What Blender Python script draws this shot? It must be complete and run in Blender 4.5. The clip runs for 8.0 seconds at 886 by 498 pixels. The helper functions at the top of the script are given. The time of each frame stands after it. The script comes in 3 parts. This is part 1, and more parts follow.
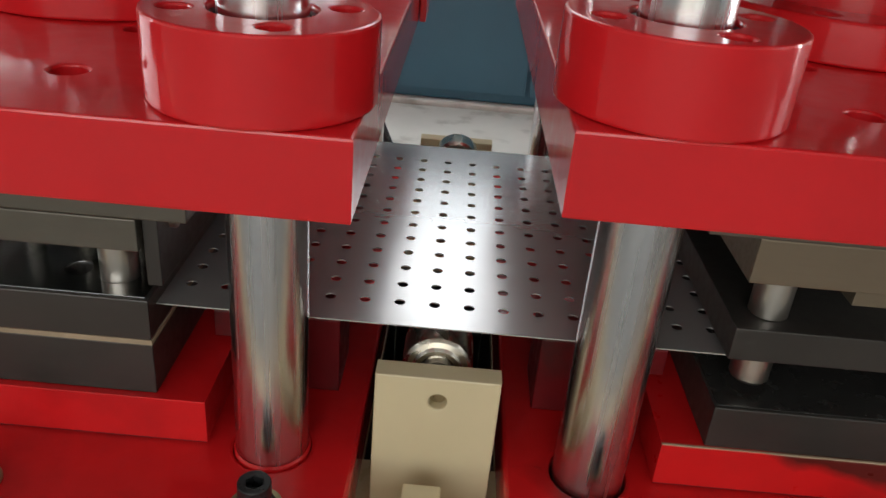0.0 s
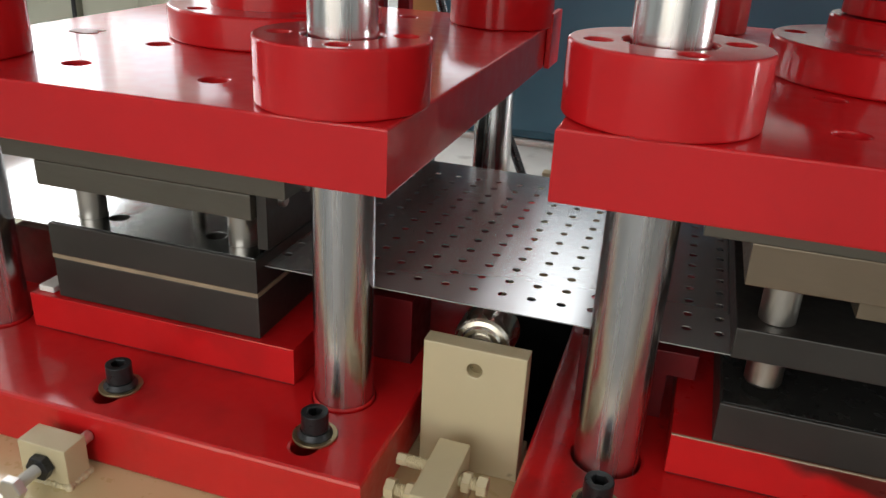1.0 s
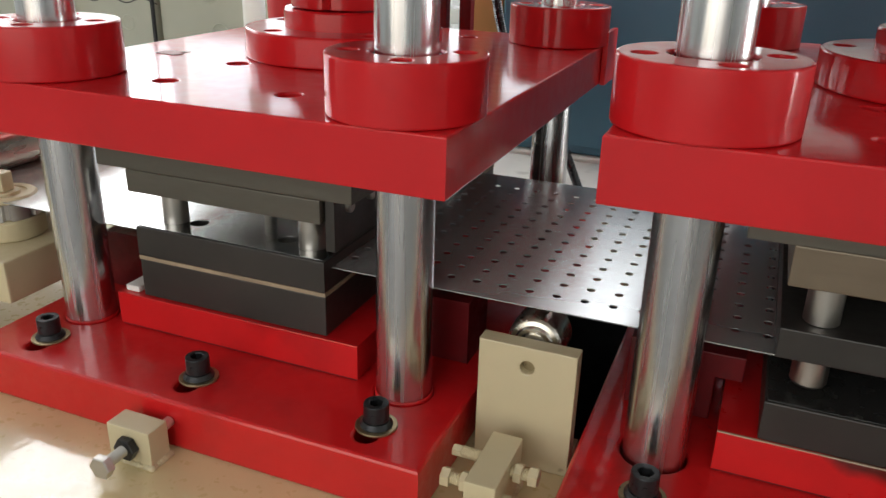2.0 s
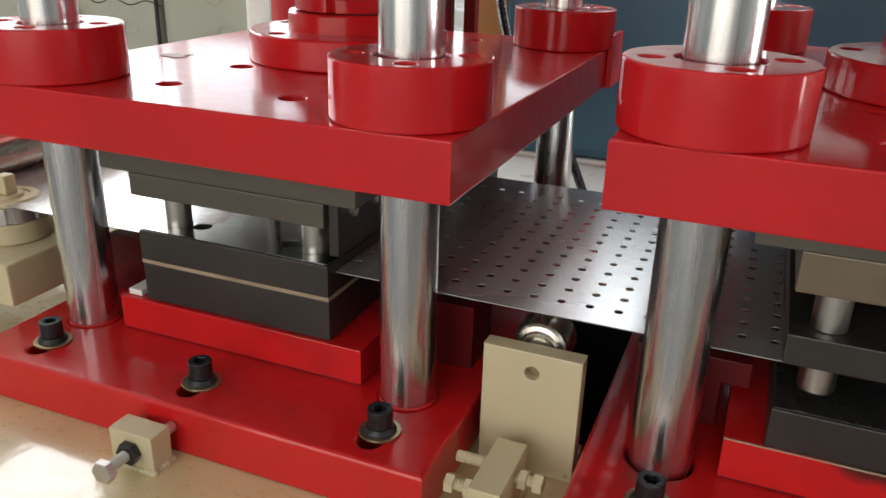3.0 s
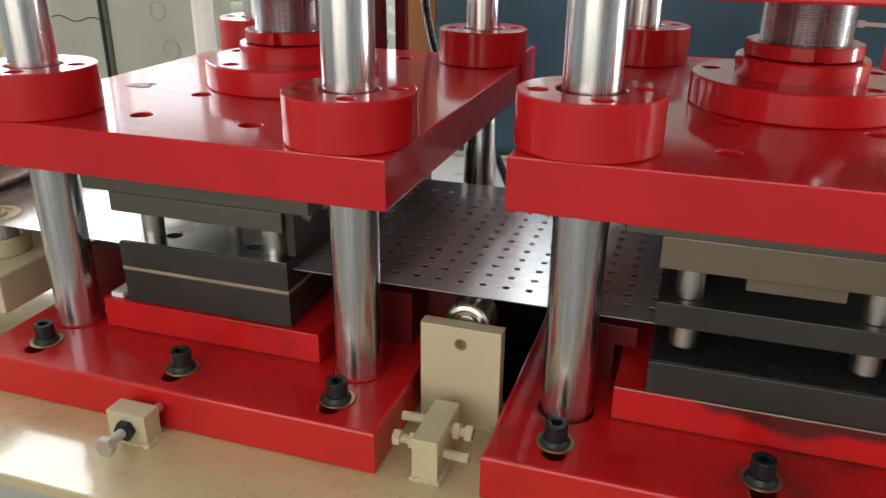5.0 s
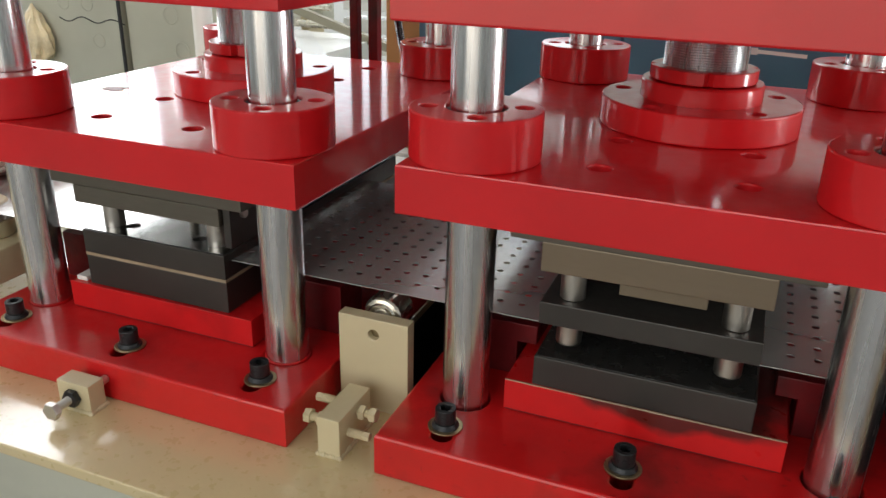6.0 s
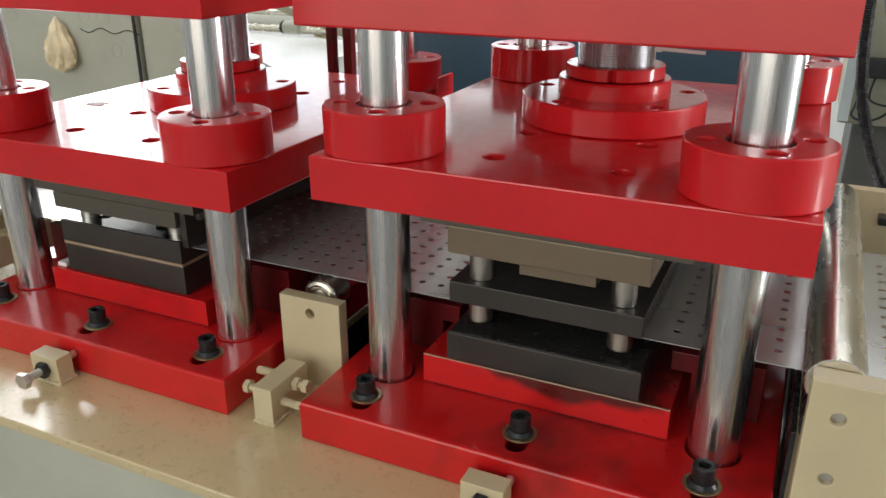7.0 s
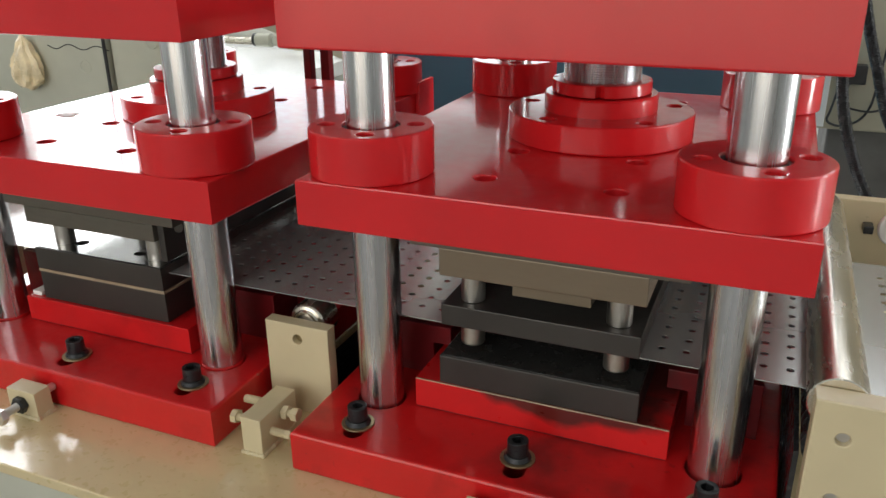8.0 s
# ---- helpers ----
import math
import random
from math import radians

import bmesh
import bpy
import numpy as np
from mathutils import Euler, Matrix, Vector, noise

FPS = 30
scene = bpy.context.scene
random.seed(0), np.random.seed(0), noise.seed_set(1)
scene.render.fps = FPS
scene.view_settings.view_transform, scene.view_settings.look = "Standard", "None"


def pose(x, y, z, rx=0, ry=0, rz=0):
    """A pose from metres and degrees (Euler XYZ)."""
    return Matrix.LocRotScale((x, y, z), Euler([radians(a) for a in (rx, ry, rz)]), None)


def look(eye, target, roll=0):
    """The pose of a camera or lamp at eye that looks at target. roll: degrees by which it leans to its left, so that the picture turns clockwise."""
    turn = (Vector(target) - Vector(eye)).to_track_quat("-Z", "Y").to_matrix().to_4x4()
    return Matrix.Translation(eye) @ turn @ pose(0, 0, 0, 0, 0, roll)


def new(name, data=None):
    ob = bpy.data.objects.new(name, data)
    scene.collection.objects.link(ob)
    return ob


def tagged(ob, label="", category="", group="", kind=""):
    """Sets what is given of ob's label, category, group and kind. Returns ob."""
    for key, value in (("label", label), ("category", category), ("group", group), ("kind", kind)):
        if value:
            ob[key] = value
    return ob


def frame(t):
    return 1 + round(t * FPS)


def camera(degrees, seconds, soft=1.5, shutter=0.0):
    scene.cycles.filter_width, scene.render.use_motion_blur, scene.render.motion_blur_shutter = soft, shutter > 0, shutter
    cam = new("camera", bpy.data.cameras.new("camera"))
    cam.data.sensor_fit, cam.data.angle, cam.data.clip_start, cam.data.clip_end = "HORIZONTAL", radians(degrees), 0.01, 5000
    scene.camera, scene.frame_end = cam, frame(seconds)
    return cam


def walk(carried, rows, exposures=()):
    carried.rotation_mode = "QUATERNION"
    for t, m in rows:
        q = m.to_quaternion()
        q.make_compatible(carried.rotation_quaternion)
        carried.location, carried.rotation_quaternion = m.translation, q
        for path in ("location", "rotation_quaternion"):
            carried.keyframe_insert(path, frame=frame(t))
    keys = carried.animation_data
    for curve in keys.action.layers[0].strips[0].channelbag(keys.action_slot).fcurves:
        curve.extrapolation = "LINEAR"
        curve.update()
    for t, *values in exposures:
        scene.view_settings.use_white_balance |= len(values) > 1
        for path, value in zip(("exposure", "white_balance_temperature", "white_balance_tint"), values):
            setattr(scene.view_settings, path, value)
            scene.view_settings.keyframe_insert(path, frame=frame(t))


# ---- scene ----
cam = camera(58.0, 8.0)
PATH = [
    (0, (0.002, -0.026, 1.407), (0.004, 1.75, 0.487), 5.2),
    (0.5, (0.108, -0.081, 1.422), (-0.154, 1.704, 0.559), 4.8),
    (1, (0.2, -0.165, 1.407), (-0.333, 1.589, 0.607), 2.9),
    (1.5, (0.227, -0.224, 1.408), (-0.438, 1.503, 0.648), 1.6),
    (3, (0.222, -0.216, 1.409), (-0.471, 1.504, 0.659), 1.6),
    (3.5, (0.261, -0.25, 1.42), (-0.423, 1.477, 0.677), 1.8),
    (4, (0.294, -0.292, 1.464), (-0.367, 1.437, 0.708), 1.6),
    (4.5, (0.295, -0.322, 1.488), (-0.327, 1.414, 0.716), 1.0),
    (4.7, (0.288, -0.349, 1.488), (-0.273, 1.408, 0.716), 0.7),
    (5.8, (0.461, -0.424, 1.531), (-0.179, 1.31, 0.767), 0.7),
    (6, (0.526, -0.415, 1.535), (-0.145, 1.307, 0.768), 1.4),
    (6.5, (0.727, -0.419, 1.523), (-0.019, 1.274, 0.762), 0.7),
    (7, (0.755, -0.439, 1.546), (-0.025, 1.241, 0.792), 0.0),
    (7.5, (0.754, -0.446, 1.548), (-0.044, 1.233, 0.809), -0.4),
    (8, (0.718, -0.42, 1.561), (-0.004, 1.291, 0.82), -0.6),
]
walk(cam, [(t, look(eye, target, roll)) for t, eye, target, roll in PATH])

# ---- light: daylight through the hall's windows, and added low lamps ----
world = bpy.data.worlds.new("world")
scene.world = world
world.use_nodes = True
wn = world.node_tree.nodes
sky = wn.new("ShaderNodeTexSky")
sky.sky_type, sky.sun_disc = "NISHITA", False
sky.sun_elevation, sky.sun_rotation = radians(42), radians(205)
world.node_tree.links.new(sky.outputs["Color"], wn["Background"].inputs["Color"])
wn["Background"].inputs["Strength"].default_value = 0.12
scene.view_settings.exposure = 0.50


def window_lamp(name, x, y, z, sx, sy, aim, power, tint=(1.0, 1.0, 1.0)):
    data = bpy.data.lights.new(name, "AREA")
    data.shape, data.size, data.size_y, data.energy, data.color = "RECTANGLE", sx, sy, power, tint
    ob = new(name, data)
    ob.matrix_world = look((x, y, z), aim)
    return ob


HALL = dict(x0=-7.0, x1=7.0, y0=-6.0, y1=6.0, h=5.2)
window_lamp("window_light_west", -6.85, 3.4, 3.5, 4.6, 2.4, (0, 3.4, 3.5), 185, (0.98, 0.99, 1.0))
window_lamp("window_light_northwest", -5.9, 5.85, 3.4, 1.8, 2.2, (-5.9, 0, 3.4), 75, (0.98, 0.99, 1.0))
# Two low north lamps added to brighten the left platen's top; no source known.
window_lamp("low_fill_light_north", -3.45, 5.85, 2.02, 2.7, 1.4, (-3.45, 0, 2.02), 20)
window_lamp("small_fill_light_north", -1.48, 5.85, 1.81, 1.15, 0.98, (-1.48, 0, 1.81), 6.5)
window_lamp("window_light_north", 0.8, 5.85, 4.1, 4.2, 1.8, (0.8, 0, 4.1), 58, (0.98, 0.99, 1.0))
window_lamp("window_light_east", 6.85, 2.2, 3.7, 4.6, 1.8, (0, 2.2, 3.7), 55, (1.0, 0.98, 0.94))
window_lamp("doorway_light_east", 6.85, 2.7, 1.25, 1.2, 2.3, (0, 2.7, 1.25), 190)
window_lamp("skylight", -5.6, 4.1, 5.22, 2.4, 2.4, (-5.6, 4.1, 0), 100)
window_lamp("window_light_south", -1.0, -5.85, 3.8, 6.4, 1.8, (-1.0, 0, 3.8), 85, (1.0, 0.965, 0.90))
# Low south lamp added to brighten the crown fronts; no source known.
window_lamp("low_fill_light_south", -1.0, -5.85, 1.45, 6.4, 2.1, (-1.0, 0, 1.45), 40, (1.0, 0.975, 0.93))


# ---- materials ----
def mat(name, base, rough=0.5, metal=0.0, coat=0.0, var=0.12, scale=14.0, bump=0.06, fine=140.0, rough_var=0.12, stretch=(1, 1, 1), spots=None, coat_rough=0.12, spec=0.5):
    """Paint or metal with two scales of variation; spots: (colour, amount) of worn, dirty or reflection-tinted patches.
    """
    m = bpy.data.materials.new(name)
    m.use_nodes = True
    nt = m.node_tree
    b = nt.nodes["Principled BSDF"]
    b.inputs["Metallic"].default_value = metal
    b.inputs["Coat Weight"].default_value = coat
    b.inputs["Coat Roughness"].default_value = coat_rough
    b.inputs["Specular IOR Level"].default_value = spec
    geo = nt.nodes.new("ShaderNodeTexCoord")
    mp = nt.nodes.new("ShaderNodeMapping")
    mp.inputs["Scale"].default_value = stretch
    nt.links.new(geo.outputs["Object"], mp.inputs["Vector"])

    def noise_tex(sc, detail=4):
        n = nt.nodes.new("ShaderNodeTexNoise")
        n.inputs["Scale"].default_value, n.inputs["Detail"].default_value = sc, detail
        nt.links.new(mp.outputs["Vector"], n.inputs["Vector"])
        return n

    def ramp(src, lo, hi, p0=0.3, p1=0.7):
        r = nt.nodes.new("ShaderNodeValToRGB")
        r.color_ramp.elements[0].position, r.color_ramp.elements[1].position = p0, p1
        r.color_ramp.elements[0].color, r.color_ramp.elements[1].color = (*lo, 1), (*hi, 1)
        nt.links.new(src, r.inputs["Fac"])
        return r

    def shade(f):
        return tuple(min(1.0, c * f) for c in base)

    big, small = noise_tex(scale), noise_tex(fine, 6)
    colour = ramp(big.outputs["Fac"], shade(1 - var), shade(1 + var))
    out = colour.outputs["Color"]
    if spots:
        for tint, amount, sc, *much in spots:
            sp = noise_tex(sc, 5)
            mask = ramp(sp.outputs["Fac"], (0, 0, 0), (much[0] if much else 1.0,) * 3, 1 - amount - 0.04, 1 - amount + (0.16 if much else 0.06))
            mix = nt.nodes.new("ShaderNodeMix")
            mix.data_type = "RGBA"
            nt.links.new(mask.outputs["Color"], mix.inputs["Factor"])
            nt.links.new(out, mix.inputs["A"])
            mix.inputs["B"].default_value = (*tint, 1)
            out = mix.outputs["Result"]
    nt.links.new(out, b.inputs["Base Color"])
    r = ramp(small.outputs["Fac"], (max(0.02, rough - rough_var),) * 3, (min(1, rough + rough_var),) * 3)
    nt.links.new(r.outputs["Color"], b.inputs["Roughness"])
    if bump:
        bp = nt.nodes.new("ShaderNodeBump")
        bp.inputs["Strength"].default_value, bp.inputs["Distance"].default_value = bump, 0.002
        nt.links.new(small.outputs["Fac"], bp.inputs["Height"])
        nt.links.new(bp.outputs["Normal"], b.inputs["Normal"])
        nt.links.new(bp.outputs["Normal"], b.inputs["Coat Normal"])
    return m


RED = mat("red_enamel", (0.57, 0.009, 0.013), 0.55, spec=0.15, coat=0.8, var=0.07, scale=5, bump=0.022, fine=40, rough_var=0.06, coat_rough=0.11, spots=[((0.34, 0.006, 0.009), 0.42, 7, 0.3), ((0.50, 0.03, 0.03), 0.34, 60, 0.2)])
RED_OILY = mat("red_enamel_oily", (0.56, 0.008, 0.009), 0.45, spec=0.2, coat=0.7, var=0.1, scale=9, bump=0.08, fine=90, rough_var=0.08, spots=[((0.16, 0.006, 0.006), 0.44, 8, 0.8), ((0.07, 0.008, 0.006), 0.31, 60, 0.8)])
# Red darkened for the shade beside the dies; the fork posts share it.
RED_DARKENED = mat("red_enamel_darkened", (0.13, 0.004, 0.006), 0.5, spec=0.25, coat=0.08, var=0.25, scale=14, bump=0.05, fine=60, spots=[((0.05, 0.012, 0.010), 0.45, 18, 0.8)])
BEIGE = mat("beige_paint", (0.59, 0.50, 0.31), 0.42, coat=0.15, var=0.06, scale=7, bump=0.08, fine=70, spots=[((0.25, 0.2, 0.12), 0.27, 30)])
BED_PAINT = mat("beige_bed_paint", (0.62, 0.50, 0.275), 0.34, coat=1.0, coat_rough=0.06, var=0.05, scale=4, bump=0.15, fine=75, spots=[((0.44, 0.34, 0.18), 0.42, 7, 0.6), ((0.16, 0.11, 0.06), 0.215, 30)])
RED_BASE = mat("red_enamel_base", (0.57, 0.008, 0.010), 0.5, spec=0.18, coat=0.8, coat_rough=0.08, var=0.08, scale=6, bump=0.16, fine=80, rough_var=0.08, spots=[((0.22, 0.006, 0.008), 0.40, 8, 0.45)])
# Stretched tint spots paint vertical reflection streaks onto the columns.
STEEL = mat("ground_steel", (0.68, 0.69, 0.70), 0.25, metal=1.0, var=0.08, scale=16, bump=0.03, fine=26, rough_var=0.06, stretch=(6, 6, 0.12), spots=[((0.54, 0.49, 0.46), 0.46, 12, 0.5), ((0.50, 0.53, 0.52), 0.42, 19, 0.4)])
ZINC = mat("dull_zinc", (0.62, 0.60, 0.56), 0.34, metal=0.85, var=0.06, scale=18, bump=0.015, fine=120, rough_var=0.05)
PIN_STEEL = mat("pin_steel", (0.56, 0.53, 0.48), 0.31, metal=1.0, var=0.04, scale=20, bump=0.0, fine=120, rough_var=0.02)
DIE_STEEL = mat("dark_die_steel", (0.050, 0.046, 0.041), 0.38, metal=0.45, var=0.18, scale=7, bump=0.015, fine=90, rough_var=0.06)
DIE_FACE_DARK = mat("dark_ground_face", (0.06, 0.058, 0.054), 0.26, metal=0.6, var=0.15, scale=9, bump=0.0, fine=60, rough_var=0.03)
DIE_GROUND = mat("bright_ground_face", (0.36, 0.36, 0.35), 0.17, metal=1.0, var=0.15, scale=9, bump=0.02, fine=150, rough_var=0.06)
SHOE_STEEL = mat("milled_grey_steel", (0.125, 0.115, 0.092), 0.42, metal=0.6, var=0.04, scale=7, bump=0.05, fine=160, stretch=(0.2, 1, 1))
TAN_STEEL = mat("milled_tan_steel", (0.20, 0.157, 0.107), 0.4, metal=0.55, var=0.025, scale=7, bump=0.05, fine=160, stretch=(0.2, 1, 1))
SHEET_STEEL = mat("brushed_sheet_steel", (0.56, 0.565, 0.545), 0.24, metal=0.70, var=0.04, scale=3, bump=0.0, fine=60, rough_var=0.02, stretch=(0.3, 1, 1))
ROLLER_STEEL = mat("chrome_roller", (0.74, 0.70, 0.61), 0.26, metal=1.0, var=0.05, scale=12, bump=0.008, fine=40, rough_var=0.05, stretch=(1, 0.25, 1))
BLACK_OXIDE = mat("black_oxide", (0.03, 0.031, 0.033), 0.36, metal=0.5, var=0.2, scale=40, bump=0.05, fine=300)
# Dull black for the fillers added to darken the platens' bolt holes.
FILLER_BLACK = mat("dull_black_filler", (0.018, 0.016, 0.016), 0.7, spec=0.2, var=0.2, scale=60, bump=0.05, fine=300)
BRASS_ZINC = mat("yellow_zinc", (0.36, 0.29, 0.17), 0.36, metal=0.9, var=0.15, scale=30, bump=0.04, fine=250)
RUBBER = mat("black_rubber", (0.02, 0.021, 0.023), 0.25, var=0.2, scale=20, bump=0.2, fine=60)
TAN_FELT = mat("tan_gasket", (0.33, 0.25, 0.16), 0.7, var=0.15, scale=25)
BLUE = mat("blue_paint", (0.065, 0.18, 0.26), 0.42, coat=0.1, var=0.12, scale=2.5, bump=0.03, fine=30)
WALL = mat("grey_plaster", (0.60, 0.61, 0.59), 0.8, var=0.1, scale=1.2, bump=0.15, fine=40)
FLOOR = mat("dark_concrete", (0.21, 0.205, 0.195), 0.8, var=0.2, scale=1.5, bump=0.15, fine=50, spots=[((0.32, 0.31, 0.29), 0.4, 3, 0.6)])
DIRTY_WHITE = mat("dirty_white_paint", (0.84, 0.84, 0.79), 0.5, var=0.08, scale=5, bump=0.2, fine=30, spots=[((0.42, 0.41, 0.36), 0.40, 14, 0.8)])
DARK_GREY = mat("dark_grey_mottle", (0.10, 0.096, 0.09), 0.6, var=0.3, scale=6, bump=0.1, fine=25)
TAN_BODY = mat("pale_tan_paint", (0.33, 0.30, 0.22), 0.5, var=0.1, scale=2, bump=0.1, fine=25)
CAST = mat("grey_green_casting", (0.46, 0.46, 0.375), 0.55, var=0.1, scale=3, bump=0.12, fine=25)
WHITE = mat("white_paint", (0.84, 0.84, 0.80), 0.4, var=0.06, scale=3)
WOOD = mat("orange_board", (0.52, 0.28, 0.10), 0.55, var=0.15, scale=3, stretch=(1, 1, 0.15))
PLASTIC = mat("white_nylon", (0.75, 0.75, 0.72), 0.4, var=0.03)
BRIGHT_SHEET = mat("bright_sheet", (0.82, 0.83, 0.82), 0.35, metal=0.3, var=0.05, scale=3, bump=0.0)
PAPER = mat("white_paper", (0.8, 0.76, 0.72), 0.7, var=0.05, scale=40)
BAG = mat("clear_bag", (0.80, 0.66, 0.42), 0.3, var=0.25, scale=18, bump=0.6, fine=22)
FRAME = mat("window_frame_paint", (0.5, 0.5, 0.5), 0.5, var=0.05)


def greasy_riser():
    """Red enamel with a grease stain that creeps down from the die and a bare worn top edge."""
    m = mat("red_enamel_greasy", (0.58, 0.009, 0.010), 0.34, spec=0.35, coat=0.5, var=0.08, scale=9, bump=0.04, fine=45, rough_var=0.08)
    nt = m.node_tree
    bsdf = nt.nodes["Principled BSDF"]
    base = bsdf.inputs["Base Color"].links[0].from_socket
    co = nt.nodes.new("ShaderNodeTexCoord")
    sep = nt.nodes.new("ShaderNodeSeparateXYZ")
    nt.links.new(co.outputs["Object"], sep.inputs[0])
    n = nt.nodes.new("ShaderNodeTexNoise")
    n.inputs["Scale"].default_value, n.inputs["Detail"].default_value = 11.0, 4.0
    nt.links.new(co.outputs["Object"], n.inputs["Vector"])

    def math_node(op, a, c):
        k = nt.nodes.new("ShaderNodeMath")
        k.operation = op
        for q, v in enumerate((a, c)):
            if isinstance(v, float):
                k.inputs[q].default_value = v
            else:
                nt.links.new(v, k.inputs[q])
        return k.outputs[0]

    def mask(v, lo, hi):
        k = nt.nodes.new("ShaderNodeMapRange")
        k.inputs["From Min"].default_value, k.inputs["From Max"].default_value = lo, hi
        nt.links.new(v, k.inputs["Value"])
        return k.outputs["Result"]

    off = math_node("ABSOLUTE", math_node("ADD", sep.outputs["X"], -0.05), 0.0)
    drip = math_node("SUBTRACT", math_node("ADD", sep.outputs["Z"], math_node("MULTIPLY", n.outputs["Fac"], 0.06)), math_node("MULTIPLY", math_node("MULTIPLY", off, off), 0.85))
    grease = mask(drip, 0.056, 0.070)
    edge = mask(math_node("ADD", sep.outputs["Z"], math_node("MULTIPLY", n.outputs["Fac"], 0.004)), 0.0530, 0.0545)
    edge = math_node("MULTIPLY", edge, mask(sep.outputs["Y"], -0.3465, -0.3485))
    last = base
    for fac, tint in ((math_node("MULTIPLY", grease, 0.88), (0.035, 0.012, 0.009)), (edge, (0.36, 0.27, 0.18))):
        mix = nt.nodes.new("ShaderNodeMix")
        mix.data_type = "RGBA"
        nt.links.new(fac, mix.inputs["Factor"])
        nt.links.new(last, mix.inputs["A"])
        mix.inputs["B"].default_value = (*tint, 1)
        last = mix.outputs["Result"]
    nt.links.new(last, bsdf.inputs["Base Color"])
    return m


RISER_GREASY = greasy_riser()


# ---- mesh helpers ----
def finish(ob, parent):
    if parent is not None:
        ob.parent = parent
    return ob


def part(name, bm, material, parent=None, label="", smooth=False):
    me = bpy.data.meshes.new(name)
    bm.to_mesh(me)
    bm.free()
    me.materials.append(material)
    if smooth:
        for p in me.polygons:
            p.use_smooth = True
        me.set_sharp_from_angle(angle=radians(24))
    ob = finish(new(name, me), parent)
    if label:
        tagged(ob, label)
    return ob


def box(x0, x1, y0, y1, z0, z1, bevel=0.002, segs=2):
    bm = bmesh.new()
    bmesh.ops.create_cube(bm, size=1.0)
    for v in bm.verts:
        v.co = ((x0 + x1) / 2 + v.co.x * (x1 - x0), (y0 + y1) / 2 + v.co.y * (y1 - y0), (z0 + z1) / 2 + v.co.z * (z1 - z0))
    if bevel:
        bmesh.ops.bevel(bm, geom=bm.edges[:], offset=bevel, segments=segs, affect="EDGES", profile=0.6)
    return bm


def add_box(bm, x0, x1, y0, y1, z0, z1, turn=None):
    vs = bmesh.ops.create_cube(bm, size=1.0)["verts"]
    for v in vs:
        v.co = Vector(((x0 + x1) / 2 + v.co.x * (x1 - x0), (y0 + y1) / 2 + v.co.y * (y1 - y0), (z0 + z1) / 2 + v.co.z * (z1 - z0)))
        if turn is not None:
            v.co = turn @ v.co
    return vs


def lathe(profile, n=48, m=None):
    """A turned body round z from (radius, z) pairs, closed at the axis."""
    bm = bmesh.new()
    rings = []
    for r, z in profile:
        if r < 1e-6:
            rings.append([bm.verts.new((0, 0, z))])
        else:
            rings.append([bm.verts.new((r * math.cos(2 * math.pi * k / n), r * math.sin(2 * math.pi * k / n), z)) for k in range(n)])
    for a, b in zip(rings, rings[1:]):
        for k in range(n):
            q = [a[k % len(a)], a[(k + 1) % len(a)], b[(k + 1) % len(b)], b[k % len(b)]]
            q = [v for i, v in enumerate(q) if v not in q[:i]]
            if len(q) > 2:
                bm.faces.new(q)
    bmesh.ops.recalc_face_normals(bm, faces=bm.faces[:])
    if m is not None:
        bmesh.ops.transform(bm, matrix=m, verts=bm.verts[:])
    return bm


def ring_points(cx, cy, r, n=28, start=0.0):
    return [(cx + r * math.cos(start + 2 * math.pi * k / n), cy + r * math.sin(start + 2 * math.pi * k / n)) for k in range(n)]


def slab(name, outline, holes, z0, z1, material, parent=None, bevel=0.0015, label="", m=None, smooth=True):
    """A flat plate with holes through it, from outlines in x and y; m turns it afterwards."""
    cu = bpy.data.curves.new(name, "CURVE")
    cu.dimensions, cu.fill_mode = "2D", "BOTH"
    for pts in (outline, *holes):
        sp = cu.splines.new("POLY")
        sp.points.add(len(pts) - 1)
        for p, (x, y) in zip(sp.points, pts):
            p.co = (x, y, 0, 1)
        sp.use_cyclic_u = True
    cu.extrude = (z1 - z0) / 2 - bevel
    cu.bevel_depth, cu.bevel_resolution, cu.offset = bevel, 1, -bevel
    tmp = bpy.data.objects.new(name, cu)
    scene.collection.objects.link(tmp)
    me = bpy.data.meshes.new_from_object(tmp.evaluated_get(bpy.context.evaluated_depsgraph_get()))
    bpy.data.objects.remove(tmp)
    bpy.data.curves.remove(cu)
    me.name = name
    weld = bmesh.new()
    weld.from_mesh(me)
    bmesh.ops.remove_doubles(weld, verts=weld.verts[:], dist=0.00004)
    weld.to_mesh(me)
    weld.free()
    me.transform((m or Matrix()) @ Matrix.Translation((0, 0, (z0 + z1) / 2)))
    me.materials.clear()
    me.materials.append(material)
    for p in me.polygons:
        p.use_smooth = smooth
    me.set_sharp_from_angle(angle=radians(17))
    ob = finish(new(name, me), parent)
    if label:
        tagged(ob, label)
    return ob


def rect(x0, x1, y0, y1):
    return [(x0, y0), (x1, y0), (x1, y1), (x0, y1)]


